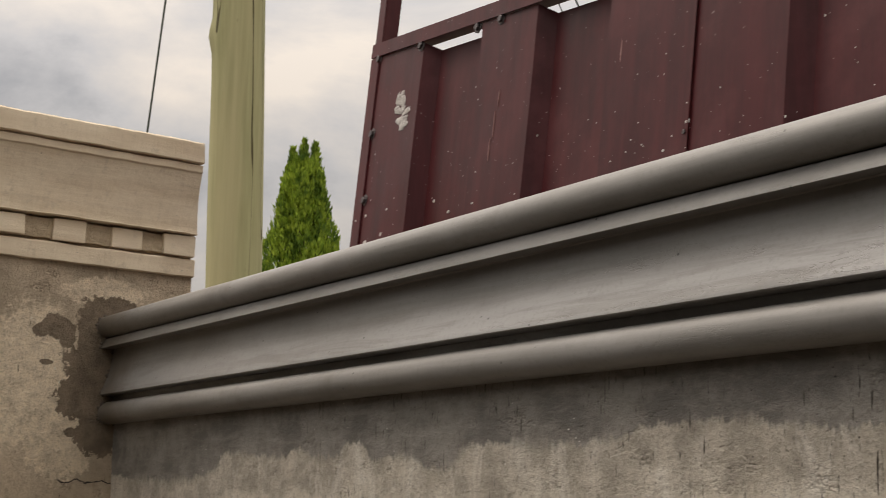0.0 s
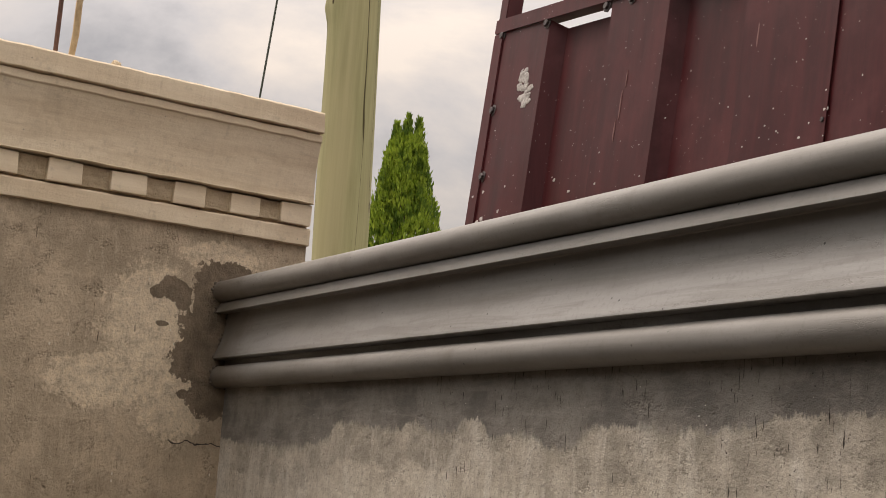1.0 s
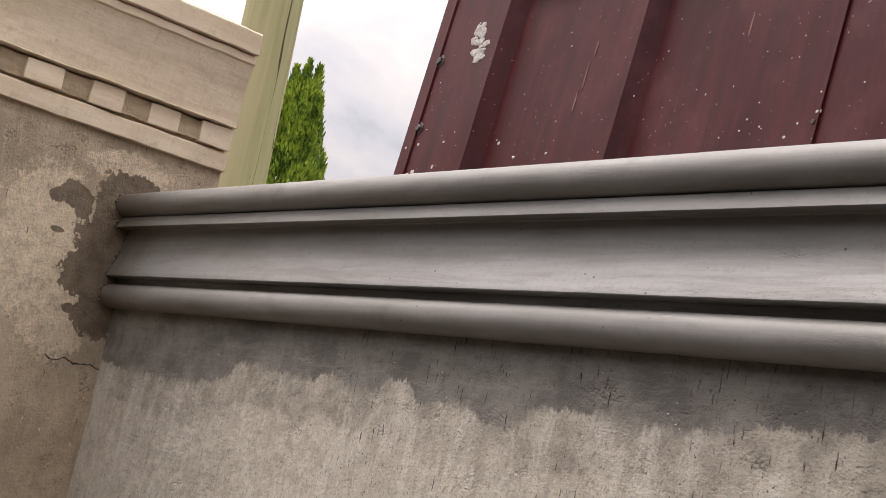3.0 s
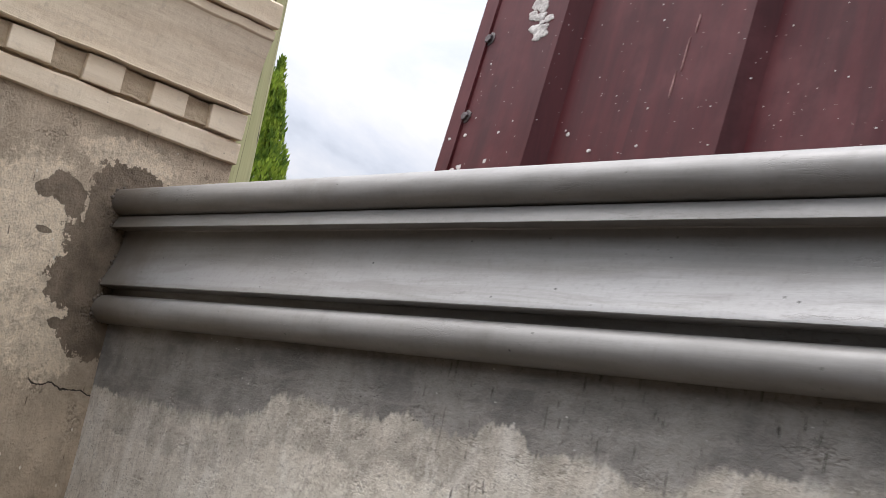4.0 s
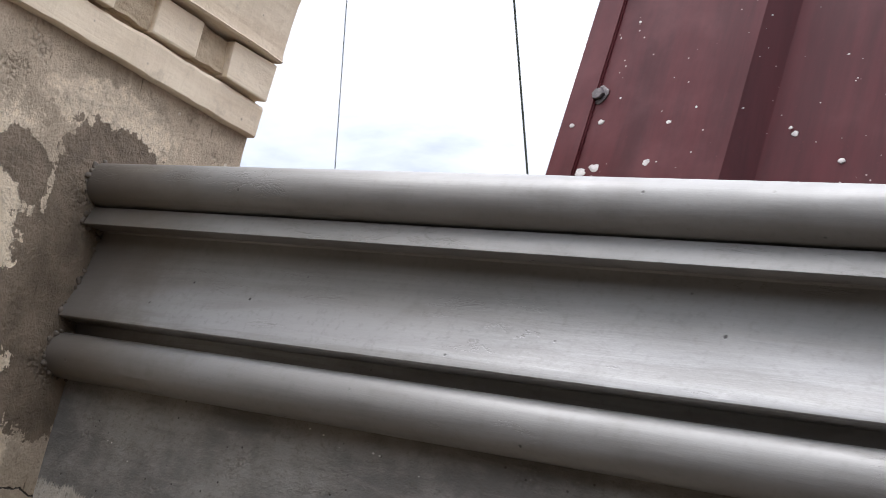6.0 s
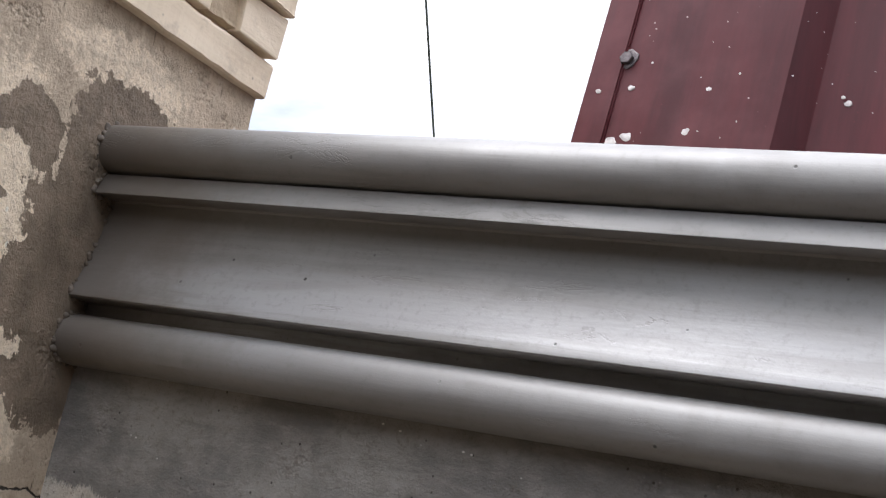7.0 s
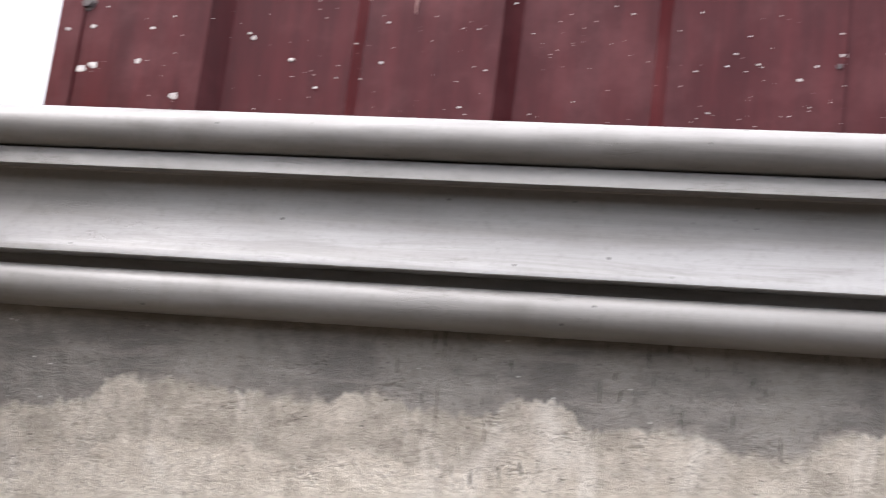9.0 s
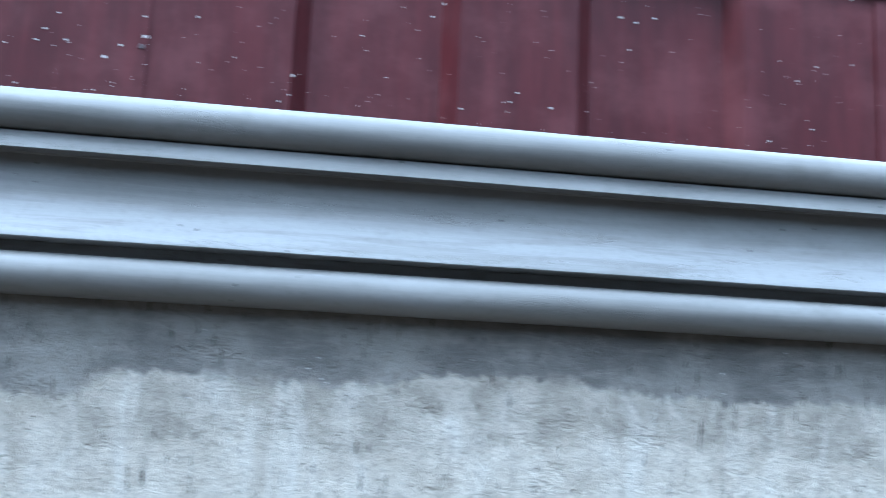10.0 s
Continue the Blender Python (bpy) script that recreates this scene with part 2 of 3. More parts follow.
def pier_plaster():
    """Tan plaster, rubbed pale beside the dark wet stain left where the moulding was run against it."""
    m = Nodes("pier_plaster")
    y, z = m.axis(1), m.axis(2)
    n1, n2 = m.noise(22.0, 5, 0.62), m.noise(75.0, 4, 0.65)
    ragged = m.calc("ADD", m.calc("MULTIPLY", m.calc("SUBTRACT", n1, 0.5), 0.85), m.calc("MULTIPLY", m.calc("SUBTRACT", n2, 0.5), 1.0))

    def blob(cy, cz, ry, rz):
        a = m.calc("POWER", m.calc("DIVIDE", m.calc("SUBTRACT", y, cy), ry), 2.0)
        b = m.calc("POWER", m.calc("DIVIDE", m.calc("SUBTRACT", z, cz), rz), 2.0)
        return m.calc("SUBTRACT", 1.0, m.calc("SQRT", m.calc("ADD", a, b)))

    def union(blobs):
        u = blob(*blobs[0])
        for b in blobs[1:]:
            u = m.calc("MAXIMUM", u, blob(*b))
        return u

    stain = union(((-0.030, 2.150, 0.058, 0.066), (-0.002, 2.190, 0.066, 0.030), (-0.132, 2.143, 0.030, 0.027), (-0.166, 2.132, 0.020, 0.015), (-0.106, 2.130, 0.020, 0.034),
                   (-0.026, 2.060, 0.078, 0.100), (-0.050, 1.994, 0.078, 0.056), (-0.026, 1.925, 0.052, 0.056), (-0.088, 1.921, 0.016, 0.010), (-0.150, 2.066, 0.016, 0.006)))
    wet = m.ramp(m.calc("ADD", stain, m.calc("MULTIPLY", ragged, 1.1)), -0.02, 0.06)
    rub = union(((-0.165, 2.050, 0.125, 0.150), (-0.020, 2.225, 0.110, 0.035), (-0.110, 1.900, 0.090, 0.090), (-0.280, 1.930, 0.120, 0.060)))
    pale = m.ramp(m.calc("ADD", rub, ragged), -0.05, 0.22)
    drag = m.noise(1.0, 5, 0.7, m.scaled(45, 45, 9), 0.5)
    blot = m.noise(6.5, 7, 0.68)
    grit = m.noise(140, 5, 0.75)
    mottle = m.noise(34, 6, 0.75)
    crumb = m.cells(210)
    torn = m.calc("MULTIPLY", m.ramp(m.noise(15, 6, 0.7), 0.55, 0.66), m.calc("SUBTRACT", 1.0, m.calc("MULTIPLY", pale, 0.75)))
    c = m.mix(m.ramp(blot, 0.34, 0.60), (0.60, 0.485, 0.35), (0.41, 0.33, 0.235))
    c = m.mix(m.ramp(drag, 0.5, 0.75, 0, 0.5), c, (0.66, 0.555, 0.42))
    c = m.mix(m.calc("MULTIPLY", pale, m.ramp(mottle, 0.30, 0.60, 1.0, 0.55)), c, (0.84, 0.70, 0.51))
    c = m.mix(m.ramp(mottle, 0.52, 0.68, 0, 0.5), c, (0.27, 0.215, 0.15))
    c = m.mix(m.calc("MULTIPLY", torn, m.ramp(crumb, 0.22, 0.05, 0.0, 0.6)), c, (0.66, 0.57, 0.44))
    c = m.mix(m.calc("MULTIPLY", torn, m.ramp(crumb, 0.45, 0.65, 0.0, 0.4)), c, (0.13, 0.10, 0.07))
    c = m.mix(m.ramp(grit, 0.54, 0.68, 0, 0.55), c, (0.27, 0.215, 0.15))
    scratch = m.ramp(m.noise(1.0, 3, 0.6, m.scaled(150, 150, 16)), 0.69, 0.74, 1.0, 0.0)
    c = m.mix(scratch, (0.16, 0.125, 0.085), c)
    chip = m.calc("MULTIPLY", m.ramp(m.cells(26, m.scaled(1, 1.5, 1)), 0.11, 0.06), m.ramp(m.noise(9, 2), 0.54, 0.58))
    c = m.mix(chip, c, (0.76, 0.70, 0.58))
    c = m.mix(wet, c, m.mix(m.ramp(n1, 0.35, 0.65), (0.150, 0.113, 0.075), (0.245, 0.188, 0.130)))
    crack = m.calc("ABSOLUTE", m.calc("SUBTRACT", z, m.calc("ADD", 1.819, m.calc("MULTIPLY", m.calc("SUBTRACT", m.noise(38, 3), 0.5), 0.030))))
    crack = m.calc("MAXIMUM", m.ramp(crack, 0.0008, 0.0022), m.ramp(y, -0.105, -0.115))
    c = m.mix(crack, (0.05, 0.04, 0.03), c)
    h = m.calc("ADD", m.calc("MULTIPLY", grit, 0.5), m.calc("ADD", m.calc("MULTIPLY", mottle, 0.9), m.calc("ADD", m.calc("MULTIPLY", m.calc("ADD", scratch, crack), 0.4), m.calc("ADD", m.calc("MULTIPLY", blot, 0.6), m.calc("MULTIPLY", m.calc("MULTIPLY", torn, crumb), -0.6)))))
    return m.done(c, m.ramp(wet, 0, 1, 0.88, 0.62), h, 0.9, 0.008, spec=0.3)


def cornice_cement(name, a, b, rough_amount):
    m = Nodes(name)
    streak = m.noise(1.0, 5, 0.6, m.scaled(35, 3, 30))
    blot = m.noise(7.0, 4, 0.6)
    grit = m.noise(150, 4, 0.7)
    c = m.mix(m.ramp(streak, 0.3, 0.72), a, b)
    c = m.mix(m.ramp(blot, 0.5, 0.75, 0, 0.4), c, tuple(v * 0.72 for v in a))
    drawn = m.noise(1.0, 6, 0.7, m.scaled(60, 5, 55), 0.6)
    c = m.mix(m.ramp(drawn, 0.58, 0.72, 0, 0.28), c, tuple(v * 0.6 for v in a))
    c = m.mix(m.ramp(m.cells(30), 0.03, 0.07, 0.6, 0.0), c, tuple(v * 0.35 for v in a))
    c = m.mix(m.ramp(m.noise(26, 5, 0.7), 0.56, 0.72, 0, 0.4), c, tuple(v * 0.65 for v in a))
    c = m.mix(m.ramp(grit, 0.6, 0.78, 0, 0.3), c, tuple(v * 0.55 for v in a))
    h = m.calc("ADD", m.calc("ADD", m.calc("MULTIPLY", streak, 0.5), m.calc("MULTIPLY", drawn, 0.4)), m.calc("ADD", m.calc("MULTIPLY", grit, rough_amount), m.calc("MULTIPLY", m.noise(45, 5, 0.7), rough_amount)))
    return m.done(c, 0.78, h, 0.6, 0.005, spec=0.35)


def red_oxide(name="red_oxide_paint"):
    """Brick-red oxide paint on sheet steel, dusty and faintly runny."""
    m = Nodes(name)
    run = m.noise(1.0, 5, 0.65, m.scaled(26, 26, 2.2))
    dust = m.noise(7.0, 5, 0.6)
    fine = m.noise(330, 2, 0.6)
    c = m.mix(m.ramp(run, 0.3, 0.72), (0.044, 0.0064, 0.0078), (0.074, 0.0120, 0.0138))
    c = m.mix(m.ramp(dust, 0.42, 0.70, 0.0, 0.42), c, (0.140, 0.047, 0.050))
    c = m.mix(m.ramp(m.cells(75), 0.05, 0.11, 0.75, 0.0), c, m.mix(m.ramp(m.noise(16, 2), 0.55, 0.6), (0.075, 0.012, 0.013), (0.52, 0.42, 0.40)))
    h = m.calc("ADD", m.calc("MULTIPLY", run, 0.6), m.calc("MULTIPLY", fine, 0.12))
    return m.done(c, m.ramp(dust, 0.3, 0.7, 0.34, 0.52), h, 0.2, 0.002, spec=0.22)


def treated_wood():
    m = Nodes("treated_wood")
    grain = m.noise(1.0, 6, 0.65, m.scaled(38, 38, 1.6))
    broad = m.noise(1.0, 3, 0.5, m.scaled(7, 7, 0.8))
    c = m.mix(m.ramp(grain, 0.3, 0.7), (0.29, 0.285, 0.135), (0.42, 0.405, 0.215))
    c = m.mix(m.ramp(broad, 0.4, 0.68, 0, 0.6), c, (0.52, 0.455, 0.26))
    knots = m.ramp(m.cells(1.0, m.scaled(15, 15, 6.5)), 0.05, 0.10, 0.85, 0.0)
    c = m.mix(knots, c, (0.11, 0.075, 0.03))
    split = m.ramp(m.calc("ABSOLUTE", m.calc("SUBTRACT", m.noise(1.0, 3, 0.5, m.scaled(9, 9, 0.5)), 0.53)), 0.003, 0.008)
    c = m.mix(split, (0.075, 0.06, 0.025), c)
    h = m.calc("ADD", m.calc("MULTIPLY", grain, 0.6), m.calc("MULTIPLY", split, 0.6))
    return m.done(c, 0.75, h, 0.5, 0.004, spec=0.3)


def foliage():
    m = Nodes("cypress_foliage")
    info = m.nt.nodes.new("ShaderNodeNewGeometry").outputs["Random Per Island"]
    c = m.mix(info, (0.17, 0.27, 0.022), (0.40, 0.52, 0.06))
    c = m.mix(m.ramp(m.noise(9.0, 3), 0.36, 0.56), (0.085, 0.16, 0.016), c)
    m.bsdf.inputs["Transmission Weight"].default_value = 0.0
    return m.done(c, 0.6, spec=0.3)


def plain(name, a, b, rough=0.6, scale=60.0, metal=0.0):
    m = Nodes(name)
    n = m.noise(scale, 4, 0.6)
    return m.done(m.mix(m.ramp(n, 0.3, 0.7), a, b), rough, n, 0.3, 0.002, metal)


def soil():
    m = Nodes("soil")
    a, b = m.noise(0.8, 6, 0.6), m.noise(40, 5, 0.7)
    c = m.mix(m.ramp(a, 0.35, 0.65), (0.055, 0.042, 0.031), (0.095, 0.074, 0.055))
    c = m.mix(m.ramp(b, 0.5, 0.75, 0, 0.6), c, (0.04, 0.03, 0.022))
    return m.done(c, 0.95, m.calc("ADD", a, b), 0.7, 0.02, spec=0.2)


SKIM, PLASTER, PIER = cement_skim(), wall_plaster(), pier_plaster()
CREAM = cornice_cement("cornice_cement", (0.69, 0.56, 0.395), (0.81, 0.69, 0.515), 0.25)
GAPS = cornice_cement("raw_mortar", (0.40, 0.31, 0.20), (0.58, 0.465, 0.32), 1.6)
RED, WOOD, LEAF, SOIL = red_oxide(), treated_wood(), foliage(), soil()
WETMUD = plain("wet_mortar", (0.085, 0.068, 0.05), (0.16, 0.128, 0.095), 0.7, 110)
SPLASH = plain("dried_cement_splash", (0.40, 0.37, 0.35), (0.64, 0.61, 0.58), 0.85, 90)
CRUST = plain("cement_crust", (0.30, 0.28, 0.26), (0.60, 0.57, 0.54), 0.9, 140)
SCRATCH = plain("scuffed_paint", (0.19, 0.09, 0.08), (0.30, 0.17, 0.155), 0.7, 160)
STEEL = plain("weathered_steel", (0.07, 0.06, 0.06), (0.14, 0.12, 0.12), 0.5, 200, 0.6)
RUST = plain("rusty_bar", (0.075, 0.035, 0.025), (0.13, 0.06, 0.04), 0.75, 120)
STICK = plain("bare_timber", (0.34, 0.24, 0.13), (0.46, 0.35, 0.21), 0.75, 50)
CABLE = plain("cable_sheath", (0.06, 0.075, 0.06), (0.10, 0.12, 0.10), 0.5, 50)
BARK = plain("cypress_bark", (0.10, 0.07, 0.045), (0.16, 0.12, 0.08), 0.85, 30)


# ---- mesh helpers ----
def mesh_object(name, bm, material, smooth=False, crease=60.0):
    me = bpy.data.meshes.new(name)
    bmesh.ops.recalc_face_normals(bm, faces=bm.faces)
    bm.to_mesh(me)
    bm.free()
    me.materials.append(material)
    if smooth:
        me.polygons.foreach_set("use_smooth", [True] * len(me.polygons))
        me.set_sharp_from_angle(angle=radians(crease))
    return new(name, me)


def part(name, bm, material, parent, label="", smooth=False):
    ob = mesh_object(name, bm, material, smooth)
    ob.parent = parent
    return tagged(ob, label)


def block(a, b, bevel=0.0, segments=2):
    bm = bmesh.new()
    bmesh.ops.create_cube(bm, size=1)
    for v in bm.verts:
        v.co = [a[i] + (v.co[i] + 0.5) * (b[i] - a[i]) for i in range(3)]
    if bevel:
        bmesh.ops.bevel(bm, geom=bm.edges[:], offset=bevel, segments=segments, affect="EDGES", profile=0.6)
    return bm


def swept(profile, stations, place, closed=True, wobble=0.0, seed=0.0):
    """A profile of (a, b) pairs carried along stations; place(s, a, b) gives the point."""
    bm = bmesh.new()
    rings = []
    for s in stations:
        ring = []
        for i, (a, b) in enumerate(profile):
            p = Vector(place(s, a, b))
            if wobble:
                q = Vector((p.x * 3.1 + seed, p.y * 17, p.z * 17))
                k = noise.noise(q) * wobble + noise.noise(q * 4.3) * wobble * 0.4 + noise.noise(Vector((p.x * 60, p.y * 60, p.z * 60 + seed))) * wobble * 0.35
                p += Vector((0, k, k * 0.6)) if abs(place(1, 0, 0)[0] - place(0, 0, 0)[0]) > 0.5 else Vector((k, 0, k * 0.6))
            ring.append(bm.verts.new(p))
        rings.append(ring)
    n = len(profile)
    for r0, r1 in zip(rings, rings[1:]):
        for i in range(n if closed else n - 1):
            j = (i + 1) % n
            bm.faces.new((r0[i], r0[j], r1[j], r1[i]))
    if closed:
        bm.faces.new(rings[0])
        bm.faces.new(rings[-1][::-1])
    return bm


def tube(points, radii, sides=10, close=True):
    bm = bmesh.new()
    rings = []
    for k, (p, r) in enumerate(zip(points, radii)):
        d = (Vector(points[min(k + 1, len(points) - 1)]) - Vector(points[max(k - 1, 0)])).normalized()
        a = d.orthogonal().normalized() if abs(d.z) < 0.9 else Vector((1, 0, 0)) - d * d.x
        a.normalize()
        b = d.cross(a)
        rings.append([bm.verts.new(Vector(p) + (a * math.cos(t) + b * math.sin(t)) * r) for t in (2 * math.pi * i / sides for i in range(sides))])
    for r0, r1 in zip(rings, rings[1:]):
        for i in range(sides):
            j = (i + 1) % sides
            bm.faces.new((r0[i], r0[j], r1[j], r1[i]))
    if close:
        bm.faces.new(rings[0][::-1])
        bm.faces.new(rings[-1])
    return bm


def steps(a, b, n):
    return [a + (b - a) * i / n for i in range(n + 1)]


# ---- ground ----
bm = bmesh.new()
bmesh.ops.create_grid(bm, x_segments=40, y_segments=40, size=400)
tagged(mesh_object("ground", bm, SOIL), "bare reddish-brown soil in front of and behind the wall", "ground", kind="structure")

# ---- the boundary wall and its run moulding ----


def trowelled_wall():
    """The wall, its face gently uneven where the plaster was scraped by hand."""
    xs = steps(-0.08, 3.4, 580) + steps(3.5, 7.0, 20)
    zs = [-0.1, 0.8, 1.5] + steps(1.62, 1.958, 60)
    verts, faces = [], []
    for z in zs:
        for x in xs:
            p = Vector((x, 0, z))
            k = noise.noise(p * 9) * 0.0014 + noise.noise(p * 38) * 0.0006 + noise.noise(p * 110) * 0.0004
            verts.append((x, WALL_Y + k, z))
    n = len(xs)
    for j in range(len(zs) - 1):
        for i in range(n - 1):
            a = j * n + i
            faces.append((a, a + 1, a + n + 1, a + n))
    base = len(verts)
    verts += [(-0.08, 0.16, -0.1), (7.0, 0.16, -0.1), (7.0, 0.16, 1.958), (-0.08, 0.16, 1.958)]
    top = (len(zs) - 1) * n
    faces.append((base + 1, base, base + 3, base + 2))
    faces.append(tuple(range(top, top + n)) + (base + 2, base + 3))
    faces.append(tuple(range(n - 1, -1, -1)) + (base, base + 1))
    faces.append(tuple(j * n + n - 1 for j in range(len(zs))) [::-1] + (base + 2, base + 1)[::1])
    faces.append(tuple(j * n for j in range(len(zs))) + (base + 3, base))
    me = bpy.data.meshes.new("wall_front")
    me.from_pydata(verts, [], faces)
    me.materials.append(PLASTER)
    me.polygons.foreach_set("use_smooth", [len(p.vertices) == 4 for p in me.polygons])
    return new("wall_front", me)


WALL_Y = 0.012
tagged(trowelled_wall(),
       "boundary wall in rough grey-tan plaster with a damp upper band", "wall", kind="structure")


def coping_profile():
    """Section of the moulding: top round, fillet, cove, recess and lower round, in (y, z)."""
    pts = []
    cy, cz, r = -0.0160, 2.1506, 0.0236
    for i in range(25):                                   # top round, from the crown over the front to underneath
        a = radians(90 + i * 178 / 24)
        pts.append((cy + r * math.cos(a), cz + r * math.sin(a)))
    pts += [(-0.0080, 2.1270), (-0.0070, 2.1254), (-0.0190, 2.1246), (-0.0280, 2.1050), (-0.0283, 2.1036), (-0.0274, 2.1030), (0.0000, 2.1042)]
    for i in range(15):                                   # cove
        s = 1 - i / 14
        pts.append((-0.0238 + 0.0250 * (1 - (1 - s) ** 1.8), 2.0062 + 0.0960 * s))
    pts += [(-0.0242, 2.0040), (-0.0228, 2.0028), (0.0050, 2.0022), (0.0050, 1.9840)]
    cy, cz, r = -0.0030, 1.9654, 0.0240
    for i in range(19):                                   # lower round
        a = radians(70 + i * 200 / 18)
        pts.append((cy + r * math.cos(a), cz + r * math.sin(a)))
    pts += [(0.0080, 1.9418), (0.0140, 1.9425), (0.15, 1.9405), (0.175, 1.96), (0.175, 2.15), (0.16, 2.172), (0.0, 2.1745)]
    return pts


bm = swept(coping_profile(), steps(-0.03, 3.6, 260) + steps(3.7, 7.0, 20), lambda s, a, b: (s, a, b), wobble=0.0011)
tagged(mesh_object("trim_coping", bm, SKIM, smooth=True, crease=16.0),
       "smooth grey cement moulding run along the top of the wall", "coping", kind="structure")

# ---- unseen dark walls behind and right of the camera, added to cut skylight ----
DULL = plain("dull_brown_block", (0.05, 0.042, 0.034), (0.075, 0.064, 0.052), 0.9, 12)
tagged(mesh_object("light_block_back", block((-2.6, -3.9, -0.1), (9.0, -3.7, 3.3)), DULL), "unseen dull brown wall added to cut low sky light from the front", "wall", kind="structure")
tagged(mesh_object("light_block_right", block((9.0, -3.9, -0.1), (9.2, 4.0, 3.2)), DULL), "unseen dull brown wall added to cut low sky light from the right", "wall", kind="structure")

# ---- the pier that the wall butts against ----
PIER_TURN = 5.48
pier = tagged(new("masonry_pier"), "plastered masonry pier with cream dentil cornice and wet stain", "pier")
pier.matrix_world = pose(0, 0, 0, 0, 0, PIER_TURN)
Y0, Y1 = -0.72, 0.183


def pier_body():
    bm = bmesh.new()
    ys, zs = steps(Y0, Y1, 60), steps(0.9, 2.31, 110)
    grid = []
    for z in zs:
        row = []
        for y in ys:
            k = noise.noise(Vector((y * 6, z * 6, 3))) * 0.003 + noise.noise(Vector((y * 30, z * 30, 1))) * 0.0009
            row.append(bm.verts.new((k, y, z)))
        grid.append(row)
    for r0, r1 in zip(grid, grid[1:]):
        for i in range(len(ys) - 1):
            bm.faces.new((r0[i], r0[i + 1], r1[i + 1], r1[i]))
    low = [bm.verts.new((0, y, -0.1)) for y in ys]
    for i in range(len(ys) - 1):
        bm.faces.new((low[i], low[i + 1], grid[0][i + 1], grid[0][i]))
    back = [bm.verts.new((-0.72, y, z)) for y, z in ((Y0, -0.1), (Y1, -0.1), (Y1, 2.31), (Y0, 2.31))]
    bm.faces.new(back)
    near = [low[0]] + [r[0] for r in grid]
    away = [low[-1]] + [r[-1] for r in grid]
    bm.faces.new(near + [back[3], back[0]])
    bm.faces.new(away + [back[2], back[1]])
    bm.faces.new(grid[-1] + [back[2], back[3]])
    bm.faces.new(low + [back[1], back[0]])
    return bm


part("pier_body", pier_body(), PIER, pier, smooth=False)


def band(profile, y0=Y0, y1=Y1, n=110, wobble=0.0019, seed=0.0, slope=0.0):
    """A course of the cornice: (outward, height) section carried along the pier's face."""
    return swept(profile, steps(y0, y1, n), lambda s, a, b: (a, s - max(0.0, b - 2.30) * slope * (s - y0) / (y1 - y0), b), wobble=wobble, seed=seed)


part("lower_fillet", band([(-0.30, 2.283), (0.008, 2.281), (0.0115, 2.2825), (0.0125, 2.3165), (0.0105, 2.3205), (-0.30, 2.3205)], seed=1), CREAM, pier, "cream cement fillet with a chipped edge")
part("dentil_bed", band([(-0.30, 2.3160), (-0.002, 2.3160), (-0.001, 2.3255), (0.009, 2.3275)] + [(0.0085, 2.3275 + 0.0048 * i) for i in range(1, 10)] + [(-0.30, 2.3745)], y1=Y1 - 0.004, n=190, seed=2, wobble=0.0042), GAPS, pier, "rough raw mortar between the dentils")
frieze = [(-0.30, 2.3755), (0.026, 2.3755), (0.0285, 2.3775)]
for i in range(13):
    s = i / 12
    frieze.append((0.027 + 0.024 * s ** 2.2, 2.379 + 0.132 * s))
frieze += [(0.0545, 2.5135), (0.0555, 2.5150), (0.0560, 2.5295), (-0.30, 2.5295)]
part("frieze", band(frieze, seed=5, slope=0.06), CREAM, pier, "cream coved frieze with trowel streaks", smooth=False)
part("cap", band([(-0.30, 2.5335), (0.061, 2.5335), (0.0645, 2.5355), (0.0660, 2.5770), (0.0625, 2.5810), (-0.30, 2.5850)], seed=7, slope=0.06), CREAM, pier, "square cream cap course")
part("shadow_joint", band([(-0.30, 2.5290), (0.050, 2.5290), (0.050, 2.5340), (-0.30, 2.5340)], y0=Y0 + 0.004, y1=Y1 - 0.02, n=20, wobble=0), GAPS, pier)
rng = random.Random(5)
for a, b in ((-0.690, -0.620), (-0.568, -0.502), (-0.439, -0.365), (-0.303, -0.223), (-0.158, -0.085), (-0.024, 0.049), (0.101, 0.179)):
    bm = block((-0.02, a, 2.3250 + rng.uniform(0, 0.003)), (0.0175 + rng.uniform(-0.002, 0.002), b, 2.3715 + rng.uniform(-0.002, 0.001)), 0.0022)
    for v in bm.verts:
        v.co += Vector((noise.noise(v.co * 40), noise.noise(v.co * 33 + Vector((5, 0, 0))), noise.noise(v.co * 37))) * 0.0036
    part("dentil", bm, CREAM, pier)


def mortar_joint():
    """Crumbs of wet mortar squeezed out along the end of the moulding."""
    r = random.Random(8)
    line = [p for p in coping_profile() if p[0] < 0.02]
    bm = bmesh.new()
    turn = math.tan(radians(PIER_TURN))
    for (y0, z0), (y1, z1) in zip(line, line[1:]):
        for k in range(max(1, int(math.hypot(y1 - y0, z1 - z0) / 0.0035))):
            t = r.random()
            y, z = y0 + (y1 - y0) * t, z0 + (z1 - z0) * t
            size = 0.0014 + 0.0026 * r.random() ** 2.2
            c = Vector((-turn * y + r.uniform(-0.002, 0.0015), y - r.uniform(-0.001, 0.003), z + r.uniform(-0.002, 0.002)))
            made = bmesh.ops.create_icosphere(bm, subdivisions=2, radius=size)["verts"]
            for v in made:
                v.co = v.co * (1 + 0.55 * noise.noise(v.co * 260 + c * 50)) + c
    for v in bm.verts:
        v.co = pose(0, 0, 0, 0, 0, -PIER_TURN) @ v.co
    return bm


